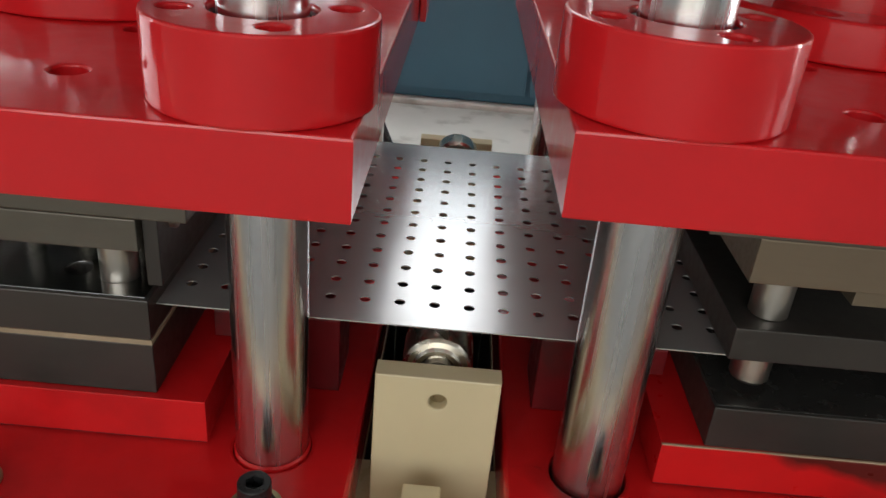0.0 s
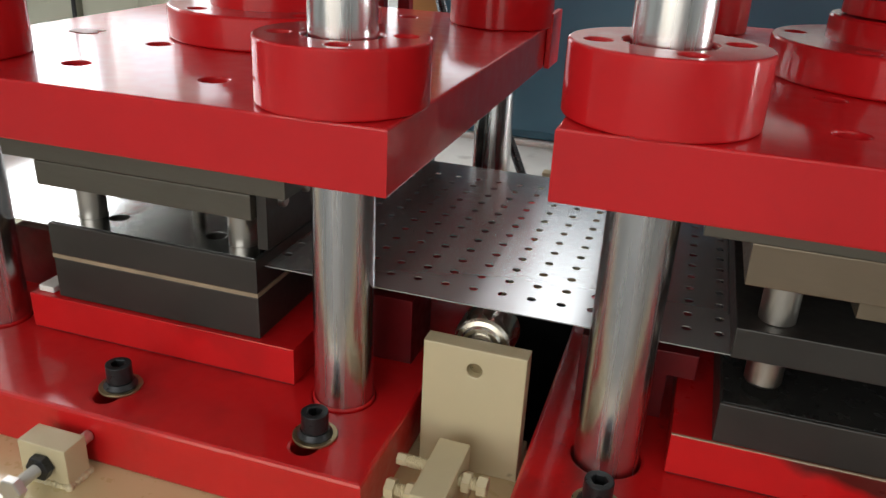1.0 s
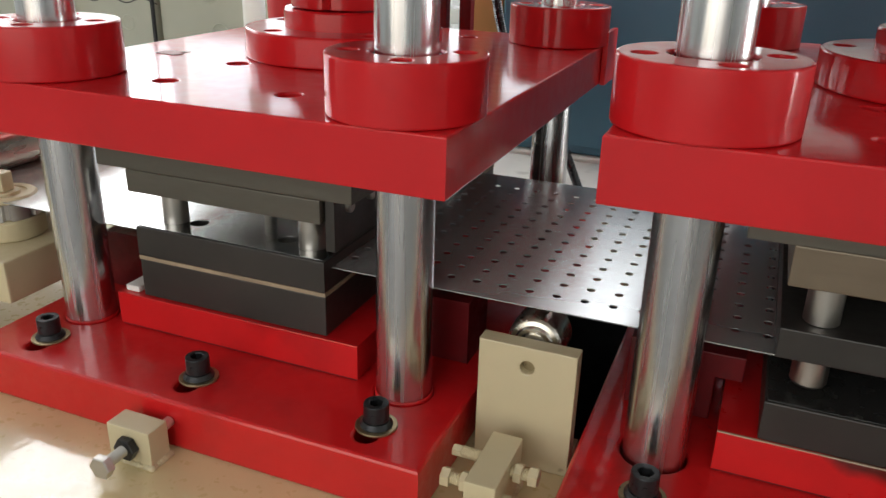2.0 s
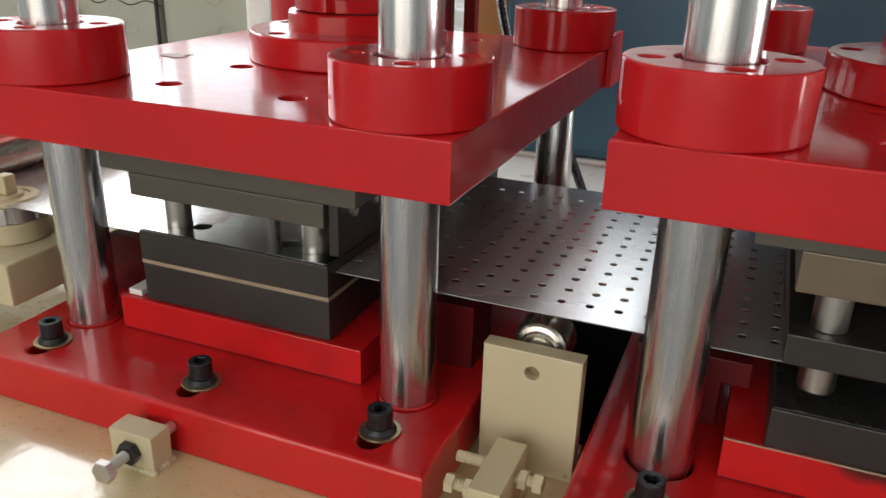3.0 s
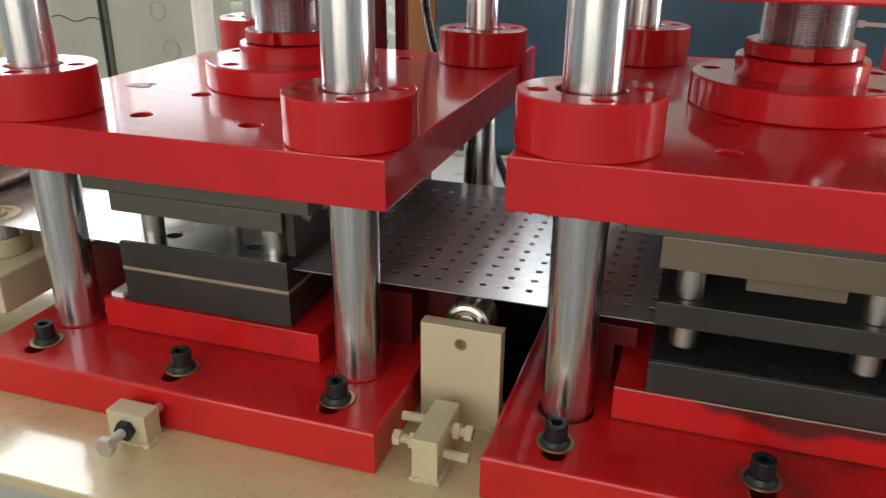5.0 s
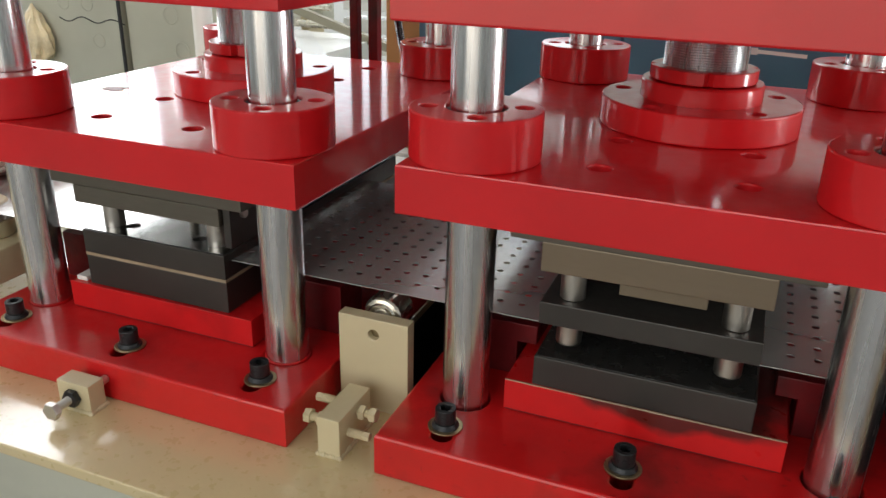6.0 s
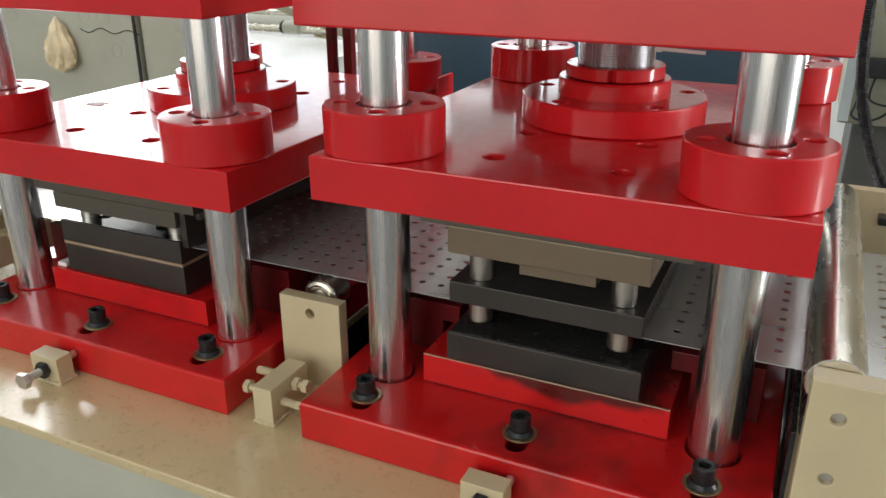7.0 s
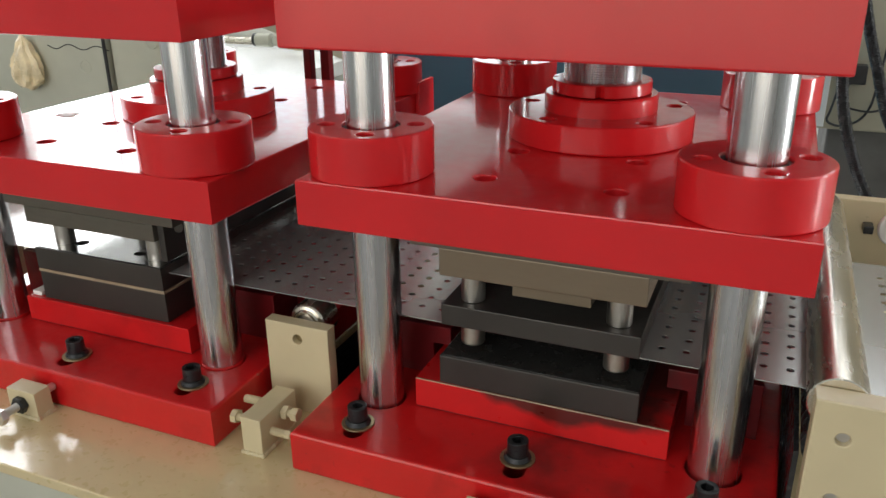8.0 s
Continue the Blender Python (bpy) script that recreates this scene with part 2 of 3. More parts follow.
def tube(name, pts, r, material, parent=None, n=8, label=""):
    """A round cable or bar along points."""
    cu = bpy.data.curves.new(name, "CURVE")
    cu.dimensions, cu.bevel_depth, cu.bevel_resolution = "3D", r, 3
    sp = cu.splines.new("NURBS")
    sp.points.add(len(pts) - 1)
    for p, co in zip(sp.points, pts):
        p.co = (*co, 1)
    sp.use_endpoint_u, sp.order_u = True, 3
    cu.use_fill_caps = True
    tmp = bpy.data.objects.new(name, cu)
    scene.collection.objects.link(tmp)
    me = bpy.data.meshes.new_from_object(tmp.evaluated_get(bpy.context.evaluated_depsgraph_get()))
    bpy.data.objects.remove(tmp)
    bpy.data.curves.remove(cu)
    me.name = name
    me.materials.clear()
    me.materials.append(material)
    for p in me.polygons:
        p.use_smooth = True
    ob = finish(new(name, me), parent)
    if label:
        tagged(ob, label)
    return ob


def thing(name, label, category, group="", at=(0, 0, 0)):
    ob = new(name)
    ob.location = at
    ob.empty_display_size = 0.05
    return tagged(ob, label, category, group)


# ---- the hall ----
H = HALL
T = 0.2


def wall(name, m, length, openings):
    """A wall along its own x, 0.2 m thick, with openings (x0, x1, z0, z1)."""
    ob = slab(name, rect(-length / 2, length / 2, 0, H["h"]), [rect(a, b, c, d) for a, b, c, d in openings], -T / 2, T / 2, WALL, bevel=0.004, m=m @ Matrix.Rotation(radians(90), 4, "X"), smooth=False)
    tagged(ob, "plain grey plastered wall of a workshop hall", "wall", kind="structure")
    for a, b, c, d in openings:
        if c < 0.1:
            w = thing("door_1", "open steel-framed doorway to the bright yard", "door")
        else:
            w = thing("window_1", "tall steel-framed factory window, out of view, with bright panes", "window")
        w["kind"] = "structure"
        bm = bmesh.new()
        n = 1 if c < 0.1 else max(2, round((b - a) / 1.1))
        for k in range(n + 1):
            x = a + (b - a) * k / n
            add_box(bm, x - 0.025, x + 0.025, -0.03, 0.03, c, d)
        for z in (c, d) if c < 0.1 else (c, (c + d) / 2, d):
            add_box(bm, a, b, -0.028, 0.028, z - 0.025, z + 0.025)
        part("window_frame", bm, FRAME, w)
        w.matrix_world = m
    return ob


floor = part("floor", box(H["x0"], H["x1"], H["y0"], H["y1"], -0.1, 0.0, 0), FLOOR)
tagged(floor, "worn dark grey concrete workshop floor", "floor", kind="structure")
ceiling = slab("ceiling", rect(H["x0"], H["x1"], H["y0"], H["y1"]), [rect(-6.9, -4.3, 2.8, 5.4)], H["h"], H["h"] + 0.1, WALL, bevel=0.003, smooth=False)
tagged(ceiling, "plain pale ceiling of the hall", "ceiling", kind="structure")
# The openings from z 1.32 are added for the two low lamps.
wall("wall_north", pose(0, H["y1"], 0), H["x1"] - H["x0"], [(-6.8, -5.0, 2.3, 4.5), (-4.8, -2.15, 1.32, 2.72), (-2.05, -0.9, 1.32, 2.3), (-1.3, 2.9, 3.2, 5.0)])
# The opening from z 0.4 is added for the low south lamp.
wall("wall_south", pose(0, H["y0"], 0), H["x1"] - H["x0"], [(-4.2, 2.2, 0.4, 2.5), (-4.2, 2.2, 2.9, 4.7)])
wall("wall_west", pose(H["x0"], 0, 0, 0, 0, 90), H["y1"] - H["y0"], [(1.1, 5.7, 2.3, 4.7)])
wall("wall_east", pose(H["x1"], 0, 0, 0, 0, 90), H["y1"] - H["y0"], [(-0.1, 4.5, 2.8, 4.6), (2.1, 3.3, 0.03, 2.42)])

# ---- the machine bed ----
BED = 0.765
bed = thing("machine_bed", "long beige-painted steel bed of the punching line", "machine bed")
slab("bed_top", rect(-1.9, 0.80, 0.292, 1.60), [rect(-0.066, 0.084, 0.675, 1.165)], BED - 0.02, BED, BED_PAINT, bed, 0.0025)
# Black floor and walls added below the opening so it reads as deep shade.
part("dark_floor", box(-0.20, 0.20, 0.55, 1.30, 0.44, 0.46, 0.003), BLACK_OXIDE, bed, "black floor added to keep the bed opening dark")
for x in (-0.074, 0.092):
    part("dark_side", box(x - 0.006, x + 0.006, 0.56, 1.29, 0.4605, BED - 0.021, 0.002), BLACK_OXIDE, bed)
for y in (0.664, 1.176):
    part("dark_end", box(-0.067, 0.085, y - 0.006, y + 0.006, 0.4605, BED - 0.021, 0.002), BLACK_OXIDE, bed)
part("bed_rail", box(-1.88, 0.79, 0.307, 0.40, 0.42, BED - 0.02, 0.004), CAST, bed, "grey-green side rail")
part("bed_rail", box(-1.88, 0.79, 1.50, 1.585, 0.42, BED - 0.02, 0.004), CAST, bed, "grey-green side rail")
for x in (-1.8, -0.55, 0.70):
    for y in (0.36, 1.54):
        part("leg", box(x - 0.05, x + 0.05, y - 0.045, y + 0.045, 0.0, 0.42, 0.004), CAST, bed)

# ---- the two presses ----
YC, BASE0, BASE1 = 0.949, BED, 0.835
COLX, COLY, COLR = 0.266, 0.342, 0.0365
BEAM = 1.416


def press(cx, oily):
    p = thing("punch_press", "red four-column hydraulic punch press with bright steel columns", "press", "punch presses", (cx, YC, BED))
    cz = BASE1 - BED
    holes = [ring_points(sx * COLX, sy * COLY, COLR + 0.0026, 40) for sx in (-1, 1) for sy in (-1, 1)]
    for x in (-0.262, 0, 0.267):
        for sy in (-1, 1):
            holes.append([(x + 0.015 * math.cos(a), sy * 0.436 + sy * (0.016 if math.sin(a) > 0 else -0.002) + sy * 0.015 * math.sin(a)) for a in [2 * math.pi * (k + 0.5) / 24 for k in range(24)]])
    slab("base_plate", rect(-0.353, 0.353, -0.492, 0.492), holes, 0, cz, oily, p, 0.0045)
    for sx in (-1, 1):
        for sy in (-1, 1):
            c = part("column", lathe([(0, 0), (COLR, 0), (COLR, BEAM - BED + 0.02), (0, BEAM - BED + 0.02)], 64), STEEL, p, "polished round steel guide column", True)
            c.location = (sx * COLX, sy * COLY, 0.0)
            if cx < 0:
                part("paint_ring", lathe([(COLR + 0.0004, cz - 0.004), (COLR + 0.0024, cz - 0.004), (COLR + 0.0024, cz + 0.001), (COLR + 0.0004, cz + 0.0035)], 48), oily, c, "", True)
    slab("crown_plate", rect(-0.348, 0.350, -0.444, 0.444), [ring_points(0, 0, 0.07, 40)], BEAM - BED, BEAM - BED + 0.09, RED, p, 0.003, "thick red top plate")
    return p


FILLERS = {}


def hole_filler(parent, x, y, z, r):
    """A black screw-shaped filler that puts shade into a bolt hole, its top at z; alike fillers share one mesh."""
    if r not in FILLERS:
        bm = lathe([(0, -0.018), (r, -0.018), (r, -0.001), (r - 0.001, 0), (r * 0.55, 0), (r * 0.55, -0.008), (0, -0.008)], 20)
        ob = part("hole_filler", bm, FILLER_BLACK, parent, "", True)
        FILLERS[r] = ob.data
    else:
        ob = finish(new("hole_filler", FILLERS[r]), parent)
    ob.location = (x, y, z)
    return ob


def platen(cx, top):
    """The sliding plate with its guide collars, the lock ring and the rod above it; its origin is the plate's top."""
    p = thing("sliding_platen", "glossy red sliding press plate with four guide collars", "press plate", "sliding platens", (cx, YC, top))
    bolt_holes = [(sx * 0.095, sy) for sx in (-1, 1) for sy in (-0.321, -0.160, 0.160, 0.321)]
    holes = [ring_points(x, y, 0.0165, 24) for x, y in bolt_holes]
    holes += [ring_points(sx * COLX, sy * COLY, COLR + 0.006, 36) for sx in (-1, 1) for sy in (-1, 1)]
    slab("plate", rect(-0.349, 0.351, -0.428, 0.428), holes, -0.070, 0, RED, p, 0.0025)
    for x, y in bolt_holes:
        hole_filler(p, x, y, -0.011, 0.0158)
    for sx in (-1, 1):
        for sy in (-1, 1):
            cb = [ring_points(0.066 * math.cos(a), 0.066 * math.sin(a), 0.0125, 18) for a in (0.35, 0.35 + math.pi / 2, 0.35 + math.pi, 0.35 + 1.5 * math.pi)]
            c = slab("guide_collar", ring_points(0, 0, 0.093, 72), [ring_points(0, 0, COLR + 0.006, 40)] + cb, 0.0005, 0.070, RED, p, 0.0025, "round red guide collar with bolt holes")
            c.location = (sx * COLX, sy * COLY, 0)
            for k in range(4):
                a = 0.35 + k * math.pi / 2
                hole_filler(c, 0.066 * math.cos(a), 0.066 * math.sin(a), 0.058, 0.0116)
            part("bushing", lathe([(COLR + 0.0012, 0.065), (COLR + 0.0058, 0.065), (COLR + 0.0058, 0.02), (COLR + 0.0012, 0.02), (COLR + 0.0012, 0.065)], 40), BLACK_OXIDE, c, "", True)
    fl = [ring_points(0.130 * math.cos(a), 0.130 * math.sin(a), 0.0125, 18) for a in [-0.80 + k * 0.4 * math.pi for k in range(5)]]
    slab("flange", ring_points(0, 0, 0.158, 80), fl, 0.0005, 0.046, RED, p, 0.003, "round red cylinder flange")
    for k in range(5):
        a = -0.80 + k * 0.4 * math.pi
        hole_filler(p, 0.130 * math.cos(a), 0.130 * math.sin(a), 0.030, 0.0116)
    part("flange_hub", lathe([(0, 0.044), (0.096, 0.044), (0.096, 0.072), (0.094, 0.075), (0, 0.075)], 64), RED, p, "", True)
    notch = []
    for k in range(72):
        a = 2 * math.pi * k / 72
        slot = any(abs((a - b + math.pi) % (2 * math.pi) - math.pi) < 0.05 for b in (0.2, 1.77, 3.34, 4.92))
        r = 0.074 if slot else 0.084
        notch.append((r * math.cos(a), r * math.sin(a)))
    slab("lock_ring", notch, [], 0.0765, 0.097, RED, p, 0.0015, "slotted red lock ring")
    prof = [(0, 0.09), (0.062, 0.09)]
    z = 0.097
    while z < 0.30:
        prof += [(0.0655, z), (0.0625, z + 0.002)]
        z += 0.004
    prof += [(0.062, z), (0, z)]
    part("threaded_rod", lathe(prof, 56), STEEL, p, "threaded steel piston rod", True)
    return p


def socket_bolt(x, y, z, spin=0.0):
    b = thing("socket_bolt", "black socket-head bolt on a yellow zinc washer", "bolt", "base bolts", (x, y, z))
    slab("washer", ring_points(0, 0, 0.0262, 40), [ring_points(0, 0, 0.0105, 24)], 0.0005, 0.0035, BRASS_ZINC, b, 0.0006, "yellow zinc-plated washer")
    part("collar_nut", lathe([(0, 0.0036), (0.0205, 0.0036), (0.0205, 0.0052), (0.0182, 0.0085), (0.0168, 0.0105), (0, 0.0105)], 36), BLACK_OXIDE, b, "", True)
    slab("bolt_head", ring_points(0, 0, 0.0156, 40), [ring_points(0, 0, 0.0088, 6, spin)], 0.0106, 0.034, BLACK_OXIDE, b, 0.0012)
    part("socket_floor", lathe([(0, 0.0107), (0.012, 0.0107), (0.012, 0.02), (0, 0.02)], 24), BLACK_OXIDE, b)
    return b


def pin(name, x, y, z0, z1, r, parent, ring=False):
    prof = [(0, z0), (r - 0.001, z0), (r, z0 + 0.001), (r, z1), (0, z1)]
    if ring:
        prof = [(0, z0), (r - 0.002, z0), (r, z0 + 0.003), (r, z1 - 0.006), (r - 0.0012, z1 - 0.005), (r - 0.0012, z1 - 0.003), (r, z1 - 0.002), (r, z1), (0, z1)]
    o = part(name, lathe(prof, 32), PIN_STEEL, parent, "bright turned guide pin", True)
    o.location = (x, y, 0)
    return o


CL, CR = -0.420, 0.438
TOP_L, TOP_R = 1.206, 1.228
press_l, press_r = press(CL, RED_BASE), press(CR, RED_OILY)
platen_l, platen_r = platen(CL, TOP_L), platen(CR, TOP_R)
for cx in (CL, CR):
    # each bolt sits a little differently in its slot
    for i, (x, y) in enumerate(((-0.260, 0.520), (0.004, 0.519), (0.270, 0.518)) if cx < 0 else ((-0.265, 0.518), (-0.003, 0.525), (0.263, 0.517))):
        socket_bolt(cx + x, y, BASE1, 0.4 * i)
        socket_bolt(cx + x, 2 * YC - y, BASE1, 0.4 * i + 0.2)
    r = thing("riser_plate", "red-painted riser plate under the die, greasy with a worn edge", "riser", "risers", (cx, YC, BASE1))
    # Thin black plate draws the dark line along the riser's foot.
    part("dark_line", box(-0.199, 0.199, -0.348, 0.348, 0.0003, 0.0022, 0.0), BLACK_OXIDE, r, "thin black plate under the riser")
    part("plate", box(-0.201, 0.201, -0.350, 0.350, 0.0023, 0.053, 0.0012), RISER_GREASY if cx > 0 else RED_BASE, r)
RISE = BASE1 + 0.0535

# upper tools hang from the platens and move with them
DX = 0.158


def upper_tool_r(p):
    part("upper_shoe", box(-0.207, 0.207, -0.345, 0.345, -0.110, -0.0705, 0.0015), SHOE_STEEL, p, "grey milled die shoe")
    part("punch_holder", box(-DX - 0.002, DX - 0.006, -0.343, 0.34, -0.155, -0.1105, 0.0015), TAN_STEEL, p, "tan milled punch holder")
    part("backing_block", box(-0.05, 0.07, -0.32, 0.32, -0.181, -0.1555, 0.001), TAN_STEEL, p)
    part("stripper_plate", box(-DX, DX - 0.010, -0.341, 0.338, -0.239, -0.204, 0.0015), DIE_STEEL, p, "dark steel stripper plate")
    for x in (-0.118, 0.110):
        for y in (-0.305, 0.305):
            pin("guide_pin", x, y, -0.2039, -0.1555, 0.0188, p)
            pin("lower_pin", x, y, -0.279, -0.2395, 0.0193, p, True)


def upper_tool_l(p):
    part("upper_shoe", box(-0.212, 0.194, -0.345, 0.345, -0.124, -0.0705, 0.0015), SHOE_STEEL, p, "grey milled die shoe")
    part("punch_holder", box(-0.162, 0.148, -0.345, 0.342, -0.157, -0.1245, 0.0015), SHOE_STEEL, p, "grey milled punch holder")
    # Bright face added under the holder; it bounces light into the die gap.
    part("bounce_face", box(-0.157, 0.143, -0.338, 0.335, -0.1586, -0.1572, 0.0003), DIE_GROUND, p, "bright face added to bounce light onto the die")
    for x in (-0.120, 0.109):
        for y in (-0.3, 0.3):
            pin("guide_pin", x, y, -0.225, -0.1587, 0.0186, p)
    guard = part("side_guard", box(0.1500, 0.1640, -0.336, 0.336, -0.196, -0.1245, 0.0012), DIE_STEEL, p, "dark steel guard plate beside the punches")
    for k in range(11):
        part("guard_screw", lathe([(0, 0), (0.0085, 0), (0.0085, 0.006), (0.0065, 0.0075), (0, 0.0075)], 16, pose(0.1638, -0.30 + 0.06 * k, -0.142, 0, 90, 0)), PIN_STEEL, guard, "", True)
    for y in (-0.18, -0.06, 0.06, 0.18):
        for x in (-0.04, 0.02, 0.08):
            pin("punch", x, y, -0.202, -0.1587, 0.009, p)


upper_tool_l(platen_l)
upper_tool_r(platen_r)

# lower dies stand on the risers
die_r = thing("lower_die", "dark steel lower die block on a red riser", "die", "lower dies", (CR, YC, RISE))
part("die_block", box(-DX - 0.001, DX - 0.004, -0.348, 0.348, 0.0003, 0.0485, 0.0018), DIE_STEEL, die_r)
pin_holes = [ring_points(x, sy * 0.305, 0.0198, 24) for x in (-0.118, 0.110) for sy in (-1, 1)]
slab("die_face", rect(-DX + 0.002, DX - 0.007, -0.345, 0.345), pin_holes, 0.0486, 0.0496, DIE_FACE_DARK, die_r, 0.0003, "ground die face with pin holes")
die_l = thing("lower_die", "dark steel lower die with a tan parting strip", "die", "lower dies", (CL, YC, RISE))
part("die_block", box(-0.156, 0.151, -0.343, 0.343, 0.0003, 0.058, 0.0015), DIE_STEEL, die_l)
part("parting_strip", box(-0.1565, 0.1515, -0.3438, 0.3438, 0.0582, 0.0638, 0.0005), TAN_FELT, die_l, "tan parting strip")
dholes = [ring_points(x, sy * 0.3, 0.0198, 24) for x in (-0.120, 0.109) for sy in (-1, 1)] + [ring_points(x, sy * 0.296, 0.0135, 20) for x in (-0.082, 0.066) for sy in (-1, 1)]
slab("die_plate", rect(-0.156, 0.151, -0.344, 0.344), dholes, 0.064, 0.1085, DIE_STEEL, die_l, 0.0015)
slab("die_face", rect(-0.152, 0.147, -0.340, 0.340), dholes, 0.1086, 0.1096, DIE_GROUND, die_l, 0.0003, "bright ground die face")

# red step clamps hold the risers down; shade is painted into their darkened red
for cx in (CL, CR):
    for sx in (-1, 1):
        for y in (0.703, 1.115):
            g = thing("step_clamp", "red step clamp over the edge of the riser, paint darkened for shade", "clamp", "step clamps", (cx, y, BASE1))
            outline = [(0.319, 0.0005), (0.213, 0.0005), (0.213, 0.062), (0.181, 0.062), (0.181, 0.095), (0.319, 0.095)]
            slab("clamp_body", [(sx * x, z) for x, z in outline], [], -0.08, 0.0, RED_DARKENED, g, 0.0015, m=Matrix.Rotation(radians(90), 4, "X"))
chip = part("packing_piece", box(-0.012, 0.012, -0.02, 0.02, 0.0, 0.009, 0.0015), PAPER)
chip.location = (CL - 0.180, 0.628, RISE)
tagged(chip, "small pale packing piece on the riser", "packing")

# ---- perforated sheet ----
SHEET_Z, PITCH = 0.982, 0.0353


def perforated_sheet():
    """A thin plate of cells, each with a round hole; the margins and the skipped columns are plain."""
    x0, x1, y0, y1, half = -1.5, 1.75, 0.626, 1.130, 0.0007
    hx, hy, r = PITCH / 2, 0.0363 / 2, 0.0056
    first, row0, rows = 0.0965 - 13 * PITCH, 0.668, 12
    n = int((x1 - 0.03 - first) / PITCH)
    corner = math.atan2(hy, hx)
    stops = [-corner, corner, math.pi - corner, math.pi + corner, 2 * math.pi - corner]
    angles = [a + (b - a) * k / 4 for a, b in zip(stops, stops[1:]) for k in range(4)]
    ring = [(r * math.cos(a), r * math.sin(a)) for a in angles]
    rim = []
    for a in angles:
        f = min(hx / max(abs(math.cos(a)), 1e-9), hy / max(abs(math.sin(a)), 1e-9))
        rim.append((f * math.cos(a), f * math.sin(a)))
    verts, faces = [], []

    def plain(xa, xb, ya, yb):
        for z, turn in ((half, 1), (-half, -1)):
            k = len(verts)
            verts.extend([(xa, ya, z), (xb, ya, z), (xb, yb, z), (xa, yb, z)])
            faces.append((k, k + 1, k + 2, k + 3)[::turn])

    def punched(cx, cy):
        k = len(verts)
        for z in (half, -half):
            verts.extend([(cx + x, cy + y, z) for x, y in rim])
            verts.extend([(cx + x, cy + y, z) for x, y in ring])
        for a in range(16):
            b = (a + 1) % 16
            faces.append((k + a, k + b, k + 16 + b, k + 16 + a))
            faces.append((k + 32 + b, k + 32 + a, k + 48 + a, k + 48 + b))
            faces.append((k + 16 + a, k + 16 + b, k + 48 + b, k + 48 + a))

    xa, xb = first - hx, first + (n - 1) * PITCH + hx
    ya, yb = row0 - hy, row0 + (rows - 1) * 0.0363 + hy
    plain(x0, x1, y0, ya)
    plain(x0, x1, yb, y1)
    plain(x0, xa, ya, yb)
    plain(xb, x1, ya, yb)
    # columns were skipped where the punching strokes meet
    for i in range(n):
        cx = first + PITCH * i
        if i in (27, 31, 33):
            plain(cx - hx, cx + hx, ya, yb)
            continue
        for q in range(rows):
            punched(cx, row0 + 0.0363 * q)
    for pa, pb in zip(rect(x0, x1, y0, y1), rect(x0, x1, y0, y1)[1:] + rect(x0, x1, y0, y1)[:1]):
        k = len(verts)
        verts.extend([(*pa, -half), (*pb, -half), (*pb, half), (*pa, half)])
        faces.append((k, k + 1, k + 2, k + 3))
    me = bpy.data.meshes.new("perforated_sheet")
    me.from_pydata(verts, [], faces)
    me.materials.append(SHEET_STEEL)
    sh = new("perforated_sheet", me)
    sh.location = (0, 0, SHEET_Z)
    return tagged(sh, "thin brushed steel sheet punched with rows of round holes", "steel sheet")


sheet = perforated_sheet()

# ---- roller bracket between the presses ----
def roller_bracket(m):
    rb = thing("roller_bracket", "beige bracket plate carrying a sheet support roller", "bracket", "roller brackets")
    m_up = Matrix.Translation((0, 0.0125, 0)) @ Matrix.Rotation(radians(90), 4, "X")
    slab("bracket_plate", rect(-0.062, 0.062, 0.0005, 0.172), [ring_points(0.001, 0.144, 0.0092, 28)], -0.0125, 0.0125, BEIGE, rb, 0.0015, m=m_up)
    mr = Matrix.Translation((-0.002, 0.034, 0.157)) @ Matrix.Rotation(radians(-90), 4, "X")
    part("roller", lathe([(0, 0.004), (0.016, 0.004), (0.019, 0.0), (0.0235, 0.0), (0.0262, 0.003), (0.0315, 0.0045), (0.0345, 0.0075), (0.0362, 0.013), (0.0365, 0.016), (0.0365, 0.052), (0.033, 0.057), (0, 0.057)], 56, mr), ROLLER_STEEL, rb, "bright steel bearing roller", True)
    part("axle", lathe([(0, -0.006), (0.015, -0.006), (0.015, 0.0045), (0, 0.0045)], 24, mr), PIN_STEEL, rb, "", True)
    part("hole_plug", lathe([(0, 0), (0.0088, 0), (0.0088, 0.012), (0, 0.012)], 24, pose(0.001, 0.011, 0.144, -90, 0, 0)), BRASS_ZINC, rb)
    part("foot", box(-0.062, 0.062, 0.0255, 0.06, 0.0005, 0.02, 0.002), BEIGE, rb)
    rb.matrix_world = m
    return rb


roller_bracket(pose(0.010, 0.606, BED))
roller_bracket(pose(0.010, 1.315, BED, 0, 0, 180))


def hexbolt(parent, m, head=0.012, length=0.05, r=0.0075, material=BEIGE):
    """A hex bolt along its own z: head at the bottom, threaded shank upwards."""
    bm = lathe([(0, 0), (head * 0.92, 0), (head, 0.0015), (head, 0.011), (0, 0.011)], 6, m)
    part("bolt_head", bm, material, parent)
    prof = [(0, 0.011)]
    z = 0.011
    while z < length:
        prof += [(r, z), (r * 0.88, z + 0.0013)]
        z += 0.0026
    prof += [(r * 0.88, z), (0, z)]
    part("bolt_shank", lathe(prof, 20, m), material, parent, "", True)


def hexnut(parent, m, r=0.0125, h=0.010, material=BEIGE):
    part("nut", lathe([(0, 0), (r * 0.92, 0), (r, 0.0012), (r, h - 0.0012), (r * 0.92, h), (0, h)], 6, m), material, parent)


